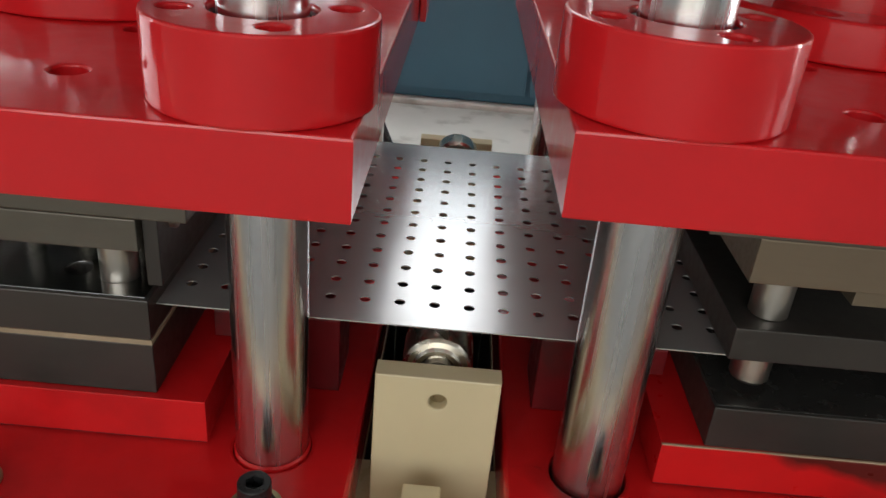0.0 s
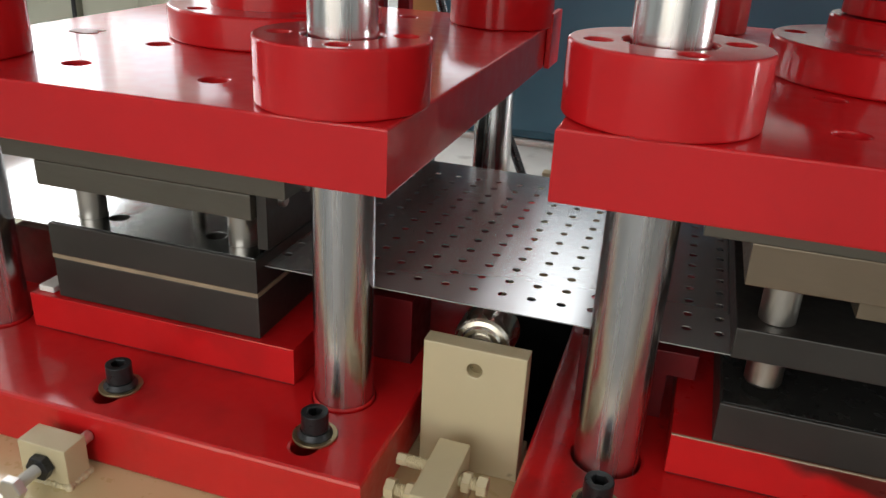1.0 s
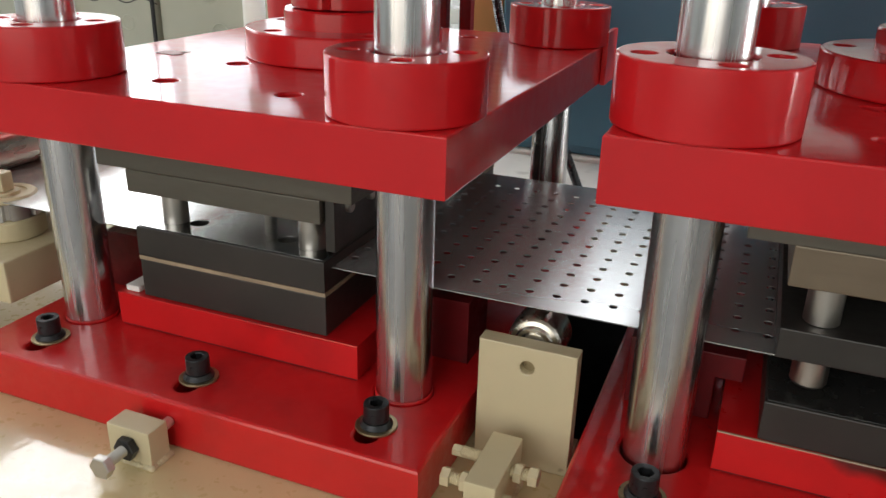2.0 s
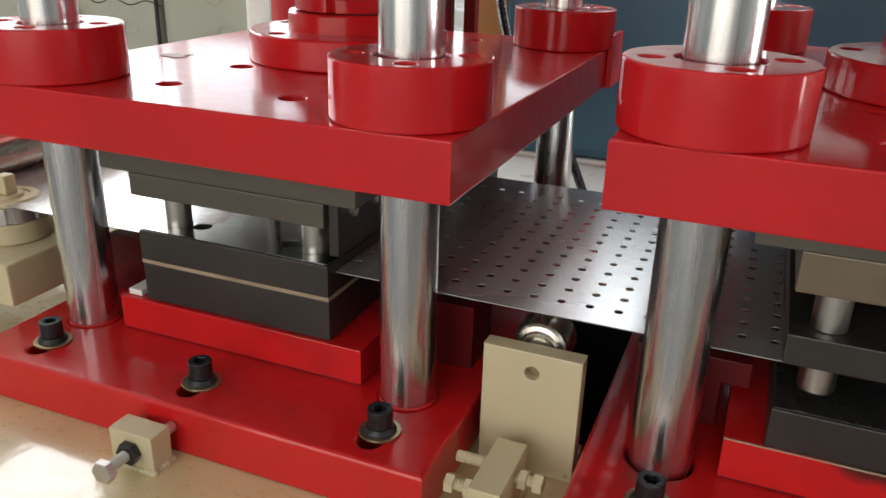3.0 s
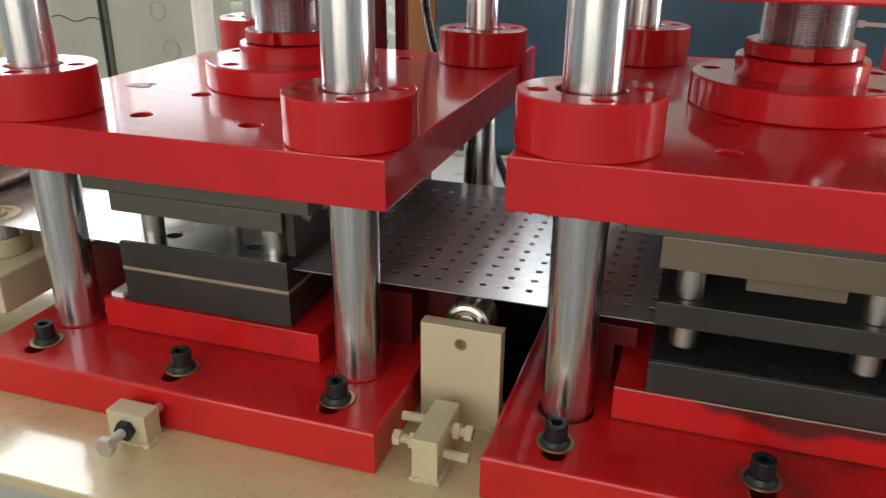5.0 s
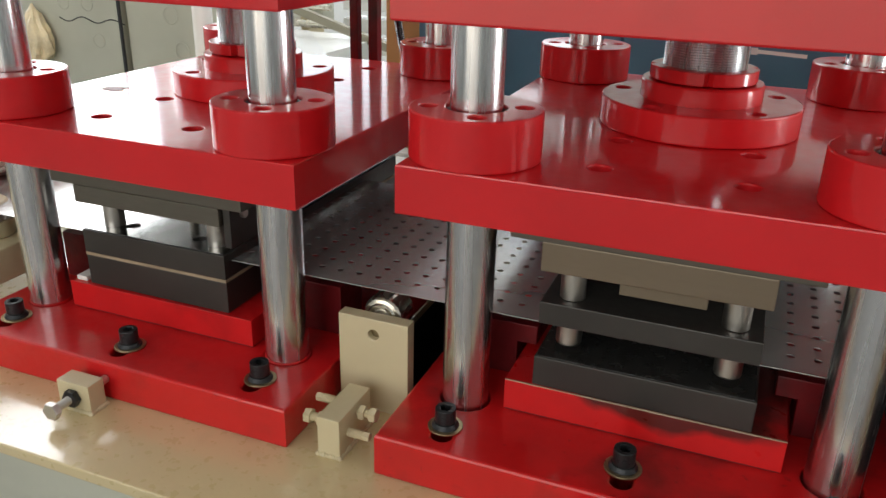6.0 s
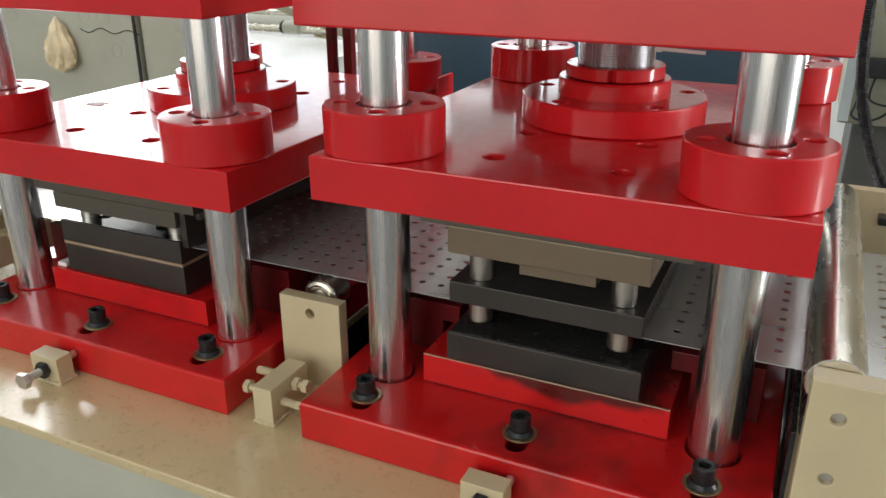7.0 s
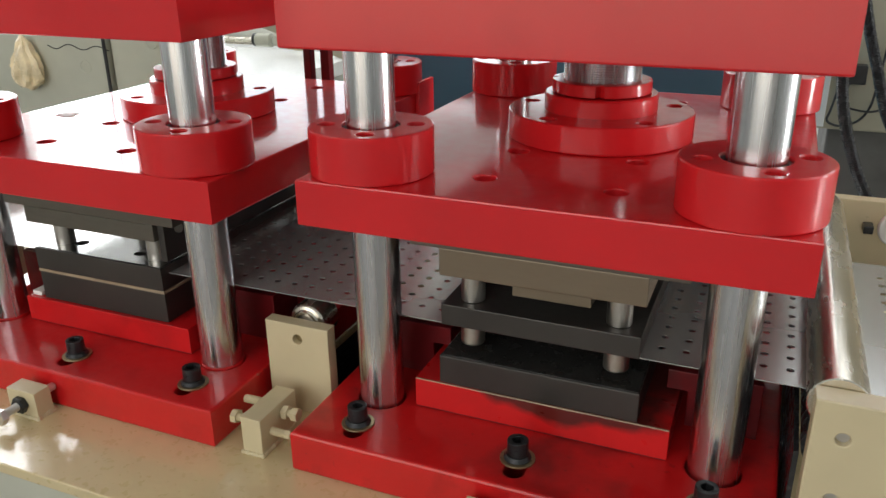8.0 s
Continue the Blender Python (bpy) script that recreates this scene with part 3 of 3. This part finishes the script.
def weld(parent, x0, x1, y0, y1, r=0.005):
    """A rippled weld bead round the foot of a block."""
    bm = bmesh.new()
    rng = random.Random(7)
    loop = [(x0, y0, x1, y0), (x1, y0, x1, y1), (x1, y1, x0, y1), (x0, y1, x0, y0)]
    for xa, ya, xb, yb in loop:
        n = max(3, int(math.hypot(xb - xa, yb - ya) / 0.005))
        for k in range(n):
            u = k / n
            q = r * rng.uniform(0.75, 1.15)
            vs = bmesh.ops.create_icosphere(bm, subdivisions=2, radius=q)["verts"]
            for v in vs:
                v.co += Vector((xa + (xb - xa) * u, ya + (yb - ya) * u, q * 0.35))
    return part("weld_bead", bm, BEIGE, parent, "", True)


cb = thing("adjusting_block", "beige adjusting block with two threaded bolts", "adjuster", "adjusting blocks", (0.003, 0.466, BED))
part("block", box(-0.019, 0.019, 0.0, 0.105, 0.0005, 0.068, 0.002), BEIGE, cb)
weld(cb, -0.019, 0.019, 0.0, 0.105)
hexbolt(cb, pose(-0.055, 0.028, 0.045, 0, 90, 0), length=0.036)
hexnut(cb, pose(-0.031, 0.028, 0.045, 0, 90, 0))
hexbolt(cb, pose(0.052, 0.062, 0.050, 0, -90, 0), length=0.033)
hexnut(cb, pose(0.033, 0.062, 0.050, 0, -90, 0))
hexbolt(cb, pose(-0.056, 0.066, 0.056, 0, 90, 0), head=0.0075, length=0.037)
hexbolt(cb, pose(0.056, 0.03, 0.032, 0, -90, 0), head=0.0075, length=0.037)


def stop_block(cx):
    k = thing("stop_block", "beige stop block with a hex bolt and black nut", "stop block", "stop blocks", (cx, 0.408, BED))
    part("block", box(-0.036, 0.030, 0.0, 0.034, 0.0005, 0.052, 0.0015), BEIGE, k)
    weld(k, -0.036, 0.030, 0.0, 0.034)
    hexbolt(k, pose(-0.002, -0.052, 0.027, -90, 0, 0), head=0.0155, length=0.099, r=0.0075, material=ZINC)
    part("stud_tip", lathe([(0, 0.034), (0.007, 0.034), (0.007, 0.046), (0.005, 0.048), (0, 0.048)], 20, pose(0.0235, 0, 0.042, -90, 0, 0)), ZINC, k, "", True)
    hexnut(k, pose(-0.002, -0.012, 0.027, -90, 0, 0), r=0.016, h=0.0115, material=BLACK_OXIDE)
    return k


stop_block(-0.438)
stop_block(0.424)

# ---- pinch roller stand at the exit ----
stand = thing("roller_stand", "beige side plates carrying the exit rollers", "roller stand", "", (0.808, 0.5, 0.0))
m_e = Matrix.Translation((0, 0.0, 0)) @ Matrix.Rotation(radians(90), 4, "X")
slab("side_plate", rect(0.0, 0.46, 0.001, 1.044), [ring_points(0.036, 0.995, 0.0085, 24), ring_points(0.036, 0.908, 0.0085, 24)], -0.03, 0.006, BEIGE, stand, 0.002, m=m_e)
slab("side_plate", rect(0.0, 0.46, 0.001, 1.044), [], -0.86, -0.83, BEIGE, stand, 0.002, m=m_e)
part("boss", lathe([(0, 0), (0.034, 0), (0.036, 0.003), (0.036, 0.012), (0.033, 0.016), (0, 0.016)], 40, pose(0.168, 0.8295, 0.992, 90, 0, 0)), WHITE, stand, "round white boss", True)
for x in (0.105, 0.150):
    part("foot_clip", box(x, x + 0.018, 0.795, 0.829, 0.984, 1.000, 0.002), BLACK_OXIDE, stand)
for z in (0.995, 0.908):
    part("hole_bolt", lathe([(0, 0), (0.0082, 0), (0.0082, 0.02), (0, 0.02)], 24, pose(0.036, 0.003, z, -90, 0, 0)), ZINC, stand)
mtop = Matrix.Translation((0.029, 0.0305, 1.0195)) @ Matrix.Rotation(radians(-90), 4, "X")
part("upper_roller", lathe([(0, 0.0), (0.0350, 0.0), (0.0365, 0.0015), (0.0365, 0.788), (0.016, 0.788), (0.016, 0.799), (0, 0.799)], 64, mtop), ROLLER_STEEL, stand, "bright steel exit roller", True)
mlow = Matrix.Translation((0.033, 0.0305, 0.943)) @ Matrix.Rotation(radians(-90), 4, "X")
part("lower_roller", lathe([(0, 0), (0.014, 0), (0.014, 0.02), (0.036, 0.02), (0.036, 0.78), (0.014, 0.78), (0.014, 0.799), (0, 0.799)], 48, mlow), RUBBER, stand, "black rubber lower roller", True)
part("cover_plate", box(-0.010, -0.003, 0.05, 0.82, 0.35, 0.93, 0.001), RUBBER, stand, "glossy black cover plate")

# ---- entry stand with its pressing screws ----
ent = thing("entry_stand", "beige entry stand with a steel roller and pressing screw", "roller stand", "", (-0.897, 0.66, 0.0))
part("screw_block", box(-0.42, 0.095, -0.10, 0.10, 0.845, 0.915, 0.004), BEIGE, ent)
part("leg", box(-0.40, -0.30, -0.08, 0.08, 0.001, 0.844, 0.004), BEIGE, ent)
cap = part("screw_cap", lathe([(0, 0.9155), (0.053, 0.9155), (0.055, 0.918), (0.055, 0.946), (0.052, 0.949), (0, 0.949)], 48), BEIGE, ent, "round beige screw seat", True)
notched = []
for k in range(96):
    a = 2 * math.pi * k / 96
    rr = 0.0445 if k % 12 in (0, 1, 2) else 0.0515
    notched.append((rr * math.cos(a), rr * math.sin(a)))
slab("notched_ring", notched, [], 0.9492, 0.976, ZINC, cap, 0.0012, "bright notched steel ring")
part("cap_disc", lathe([(0, 0.9762), (0.047, 0.9762), (0.049, 0.978), (0.049, 0.983), (0.046, 0.986), (0.034, 0.986), (0.033, 0.983), (0.024, 0.983), (0.023, 0.988), (0, 0.988)], 48), BEIGE, cap, "", True)
part("square_head", box(-0.0115, 0.0115, -0.0115, 0.0115, 0.9882, 1.020, 0.003), BEIGE, cap)
part("entry_roller", lathe([(0, 0), (0.05, 0), (0.05, 0.93), (0, 0.93)], 56, Matrix.Translation((-0.12, -0.105, 1.032)) @ Matrix.Rotation(radians(-90), 4, "X")), ROLLER_STEEL, ent, "bright steel entry roller", True)
part("side_plate", box(-0.42, 0.095, 0.826, 0.856, 0.001, 1.0, 0.003), BEIGE, ent)

# ---- things behind ----
cab = thing("blue_cabinet", "low dark blue painted machine cabinet on a pale plinth", "cabinet", "", (0, 1.80, 0))
part("body", box(-0.43, 0.80, 0.0, 0.6, 0.857, 1.37, 0.006), BLUE, cab)
part("door", box(-0.41, 0.16, -0.012, -0.001, 0.88, 1.35, 0.003), BLUE, cab)
part("door", box(0.17, 0.77, -0.012, -0.001, 0.88, 1.35, 0.003), BLUE, cab)
part("plinth", box(-0.50, 0.83, -0.02, 0.62, 0.001, 0.856, 0.006), DIRTY_WHITE, cab, "pale dirty plinth")
rear = thing("rear_ledge", "dirty white ledge along the back of the bed", "ledge", "", (0.0, 0.0, BED))
part("ledge_body", box(-0.78, 0.79, 1.475, 1.772, 0.0005, 0.0715, 0.003), DIRTY_WHITE, rear)
part("ledge_top", box(-0.78, 0.79, 1.468, 1.775, 0.072, 0.080, 0.003), DIRTY_WHITE, rear, "worn dirty white top plate")
led = part("rear_ledge_stand", box(-0.75, 0.75, 1.63, 1.75, 0.001, 0.7652, 0.004), CAST)
tagged(led, "grey-green stand under the rear ledge", "stand")

board = part("timber_board", box(-0.555, -0.445, 1.84, 1.87, 0.001, 1.75, 0.003), WOOD)
tagged(board, "upright orange-brown timber board behind the press", "board")

fork = thing("red_fork", "red upright fork bracket with a black conduit", "bracket", "", (-0.41, 1.4445, BASE1))
part("post", box(-0.052, -0.030, -0.012, 0.012, 0.0005, 0.85, 0.002), RED_DARKENED, fork)
part("post", box(0.0, 0.026, -0.012, 0.012, 0.0005, 0.85, 0.002), RED_DARKENED, fork)
part("clevis_pin", lathe([(0, -0.0148), (0.013, -0.0148), (0.013, 0.0148), (0, 0.0148)], 24, pose(-0.015, 0, 0.315, 0, 90, 0)), BLACK_OXIDE, fork, "", True)

tabs = part("side_tab", box(-0.068, -0.058, 1.285, 1.372, 1.135, 1.232, 0.002), RED, platen_l, "bright red side tab")
tabs.location = (-CL, -YC, -TOP_L)


def conduit(name, pts, r, label):
    """A corrugated conduit: rings of alternating radius along a smooth path."""
    path = []
    P = [Vector(pts[0])] + [Vector(q) for q in pts] + [Vector(pts[-1])]
    for a, b_, c, d in zip(P, P[1:], P[2:], P[3:]):
        n = max(4, int((c - b_).length / 0.0024))
        for k in range(n):
            u = k / n
            path.append(0.5 * (2 * b_ + (c - a) * u + (2 * a - 5 * b_ + 4 * c - d) * u * u + (3 * b_ - 3 * c + d - a) * u ** 3))
    bm = bmesh.new()
    last = None
    for k, q in enumerate(path[:-1]):
        way = (path[k + 1] - q).normalized()
        side = way.orthogonal().normalized()
        up = way.cross(side)
        rr = r if k % 2 else r * 0.84
        ring = [bm.verts.new(q + rr * (math.cos(a) * side + math.sin(a) * up)) for a in [2 * math.pi * j / 10 for j in range(10)]]
        if last:
            j0 = min(range(10), key=lambda j: (ring[j].co - last[0].co).length)
            ring = ring[j0:] + ring[:j0]
            for j in range(10):
                bm.faces.new((last[j], last[(j + 1) % 10], ring[(j + 1) % 10], ring[j]))
        last = ring
    bmesh.ops.recalc_face_normals(bm, faces=bm.faces[:])
    ob = part(name, bm, RUBBER, None)
    return tagged(ob, label, "conduit")


conduit("conduit", [(0.84, 1.50, 1.95), (0.828, 1.50, 1.60), (0.830, 1.50, 1.42), (0.838, 1.50, 1.28), (0.862, 1.50, 1.16), (0.925, 1.49, 1.01), (1.02, 1.42, 0.90), (1.06, 1.42, 0.5), (1.06, 1.42, 0.0)], 0.0135, "black corrugated conduit hanging behind the exit rollers")
conduit("conduit", [(0.80, 1.75, 1.9), (0.84, 1.75, 1.55), (0.872, 1.75, 1.42), (0.90, 1.75, 1.322), (0.926, 1.75, 1.248), (0.96, 1.75, 1.149), (1.02, 1.75, 1.0), (1.08, 1.75, 0.6), (1.10, 1.75, 0.0)], 0.014, "thick black corrugated conduit behind the exit rollers")
conduit("conduit", [(-0.355, 1.46, 1.75), (-0.355, 1.47, 1.45), (-0.345, 1.475, 1.28), (-0.31, 1.48, 1.15), (-0.25, 1.48, 1.06), (-0.19, 1.50, 0.98), (-0.12, 1.50, 0.83)], 0.011, "black corrugated conduit beside the red fork")

# machine housing at the back left
hous = thing("machine_housing", "large grey-green cast machine housing with pockmarks", "machine", "", (-2.2, 2.1, 0.0))
part("panel", box(-1.6, 0.38, 0.0, 0.5, 0.001, 1.42, 0.02, 3), CAST, hous)
part("panel", box(0.395, 0.87, 0.01, 0.10, 0.001, 1.40, 0.02, 3), CAST, hous)
wave = []
for k in range(41):
    x = 0.07 + 0.33 * k / 40
    wave.append((x, -0.001, 1.128 + 0.011 * math.sin(x * 42.0) * (1 - 0.3 * k / 40)))
tube("cast_seam", wave, 0.0022, BLACK_OXIDE, hous, label="dark wavy cast seam")
for k, (x, z, r) in enumerate(((0.10, 1.19, 0.026), (0.22, 1.19, 0.026), (0.62, 1.17, 0.03), (0.26, 1.05, 0.025), (0.66, 1.04, 0.03), (-0.35, 1.16, 0.03))):
    part("casting_mark", lathe([(r, 0), (r + 0.002, 0.0018), (r + 0.004, 0)], 28, pose(x, 0, z, 90, 0, 0)), CAST, hous, "", True)
tube("cable", [(0.387, -0.012, 2.1), (0.385, -0.014, 1.5), (0.389, -0.012, 1.2), (0.385, -0.013, 0.6), (0.387, -0.012, 0.02)], 0.0075, BLACK_OXIDE, hous, label="dark cable down a panel joint")

goods = thing("sheet_bench", "pale bench with a bright steel sheet lying on it", "bench", "", (0.0, 0.0, 0.0))
slab("steel_sheet", [(-2.15, 3.14), (-1.70, 2.62), (-1.06, 2.10), (-0.87, 2.10), (-1.22, 2.62), (-1.60, 3.14)], [], 0.994, 1.0, BRIGHT_SHEET, goods, 0.0005, "bright pale steel sheet")
slab("bench_top", [(-2.1, 3.16), (-1.5, 2.44), (-1.2, 2.44), (-1.2, 3.16)], [], 0.93, 0.9935, WHITE, goods, 0.002)
for x, y in ((-1.9, 3.1), (-1.3, 3.1), (-1.42, 2.5), (-1.25, 2.5)):
    part("leg", box(x - 0.03, x + 0.03, y - 0.03, y + 0.03, 0.001, 0.9295, 0.003), WHITE, goods)
lev = thing("leveller", "pale sheet leveller with two thick white rollers", "leveller", "", (-2.0, 3.35, 0.0))
for z, r in ((1.045, 0.052), (1.165, 0.058)):
    part("roller", lathe([(0, -0.45), (r, -0.45), (r, 0.27), (0, 0.27)], 36, pose(0, 0, z, 0, 90, 0)), WHITE, lev, "thick white roller", True)
for x in (-0.50, 0.2705):
    part("bearing_block", box(x, x + 0.048, -0.08, 0.08, 0.001, 1.30, 0.006), BEIGE, lev)
part("bearing_cap", box(0.3195, 0.40, -0.07, 0.05, 1.02, 1.20, 0.012), CAST, lev)
part("hub", lathe([(0, -0.05), (0.030, -0.05), (0.032, -0.047), (0.032, 0.03), (0.022, 0.036), (0.022, 0.05), (0, 0.05)], 32, pose(0.41, -0.46, 1.078, 0, 90, 0)), CAST, lev, "dark-ended roller hub", True)
part("hub_end", lathe([(0, 0), (0.031, 0), (0.031, 0.012), (0, 0.012)], 32, pose(0.345, -0.46, 1.078, 0, 90, 0)), BLACK_OXIDE, lev, "", True)
arm = bmesh.new()
add_box(arm, -0.40, 0.40, -0.018, 0.018, -0.018, 0.018, pose(0.55, -0.35, 1.075, 0, 16.5, 0))
part("diagonal_arm", arm, TAN_BODY, lev, "pale diagonal arm")
for z, r in ((1.105, 0.016), (1.02, 0.020), (0.965, 0.014)):
    part("guide_bar", lathe([(0, -0.42), (r, -0.42), (r, 0.42), (0, 0.42)], 24, pose(0.05, -0.12, z, 0, 90, 0)), ROLLER_STEEL, lev, "bright steel guide bar", True)
for k in range(3):
    part("slat", box(0.45, 0.95, 0.05, 0.20, 0.86 + 0.11 * k, 0.93 + 0.11 * k, 0.004), WHITE, lev)
part("slat_post", box(0.66, 0.72, 0.2005, 0.25, 0.001, 1.17, 0.004), WHITE, lev)

pole = part("white_pole", lathe([(0, 0), (0.03, 0), (0.03, 1.9), (0.027, 1.903), (0, 1.903)], 32), WHITE, None, "", True)
pole.location = (-1.09, 1.66, 0.0)
tagged(pole, "white-painted round steel pole behind the press", "pole")

bag = bmesh.new()
bmesh.ops.create_icosphere(bag, subdivisions=4, radius=1.0)
for v in bag.verts:
    t = (v.co.z + 1) / 2
    w = 0.014 + 0.085 * (1 - t) ** 0.7 * min(1, 6 * t + 0.5)
    f = 1 + 0.35 * noise.noise(Vector((v.co.x * 3, v.co.y * 3, v.co.z * 1.2)))
    v.co = Vector((v.co.x * w * f, v.co.y * w * f * 0.7, 0.235 * t + 0.01 * noise.noise(v.co * 4)))
bag_ob = part("plastic_bag", bag, BAG, None, "", True)
bag_ob.location = (-2.23, 2.062, 0.945)
tagged(bag_ob, "crumpled yellowish clear bag hung on the housing", "bag")

pap = slab("paper_scrap", [(0, 0), (0.036, -0.004), (0.045, 0.012), (0.03, 0.02), (0.04, 0.034), (0.012, 0.03), (-0.004, 0.02)], [], 0.0006, 0.0012, PAPER, None, 0.0001)
pap.location = (-0.262, -0.145, 0.0)
pap.parent = platen_l
tagged(pap, "small torn white paper label")

# pale machine behind the exit, with loose cables
pm = thing("pale_machine", "pale grey machine body with a dark lower recess", "machine", "", (0.84, 2.5, 0.0))
part("upper_body", box(0.0, 1.6, 0.0, 0.7, 0.93, 2.1, 0.01), TAN_BODY, pm)
# Lower part set back and coloured a mottled dark grey.
part("lower_body", box(0.05, 1.55, 0.12, 0.68, 0.001, 0.9295, 0.01), DARK_GREY, pm, "dark lower recess")
part("edge_trim", box(-0.004, 0.03, -0.012, -0.0005, 0.94, 2.08, 0.002), WHITE, pm)
part("junction_box", box(0.05, 0.13, -0.05, -0.0005, 1.09, 1.15, 0.004), BLACK_OXIDE, pm, "small black junction box")
tube("cable", [(0.06, -0.02, 1.10), (0.045, -0.03, 1.0), (0.03, -0.03, 0.96), (0.09, -0.03, 0.945), (0.15, -0.03, 0.985), (0.17, -0.02, 1.08), (0.18, -0.01, 1.3)], 0.004, BLACK_OXIDE, pm, label="loose black cable")
tube("cable", [(0.09, -0.02, 1.10), (0.07, -0.03, 1.03), (0.10, -0.03, 1.005), (0.2, -0.03, 1.0), (0.26, -0.02, 1.08)], 0.0035, BLACK_OXIDE, pm, label="loose black cable")

# cable tie on the right-hand rod
tie = part("cable_tie", box(0.0657, 0.076, -0.007, 0.0, -0.002, 0.008, 0.001), PLASTIC, platen_r, "white nylon cable tie")
tie.location = (0, 0, 0.122)
tail = bmesh.new()
add_box(tail, 0.0, 0.072, -0.001, 0.001, -0.0028, 0.0028, pose(0.0755, -0.004, 0.003, 0, 1.5, -4))
part("tie_tail", tail, PLASTIC, tie)

# ---- moving things ----
def motions():
    rest_l, rest_r = (CL, YC, TOP_L), (CR, YC, TOP_R)
    stroke = [(0, 0), (1.7, 0), (2.2, 0), (2.5, 0.025), (2.75, 0.02), (2.95, 0), (3.5, 0), (6.6, 0), (6.7, 0.008), (6.8, 0.0145), (6.9, 0.0205), (7.0, 0.025), (7.1, 0.0235), (7.2, 0.0165), (7.3, 0.006), (7.4, 0), (8.0, 0)]
    walk(platen_l, [(t, pose(CL, YC, TOP_L - d)) for t, d in stroke])
    walk(platen_r, [(0, pose(*rest_r)), (8.0, pose(*rest_r))])
    feed = [(0, -0.0265), (0.15, -0.020), (0.35, -0.010), (0.5, -0.007), (1.0, -0.003), (1.4, 0.0), (1.7, 0.0), (4.7, 0.0), (5.8, 0.0), (7.7, 0.0), (7.8, 0.02), (7.9, 0.055), (8.0, 0.089)]
    walk(sheet, [(t, pose(d, 0, SHEET_Z)) for t, d in feed])


motions()
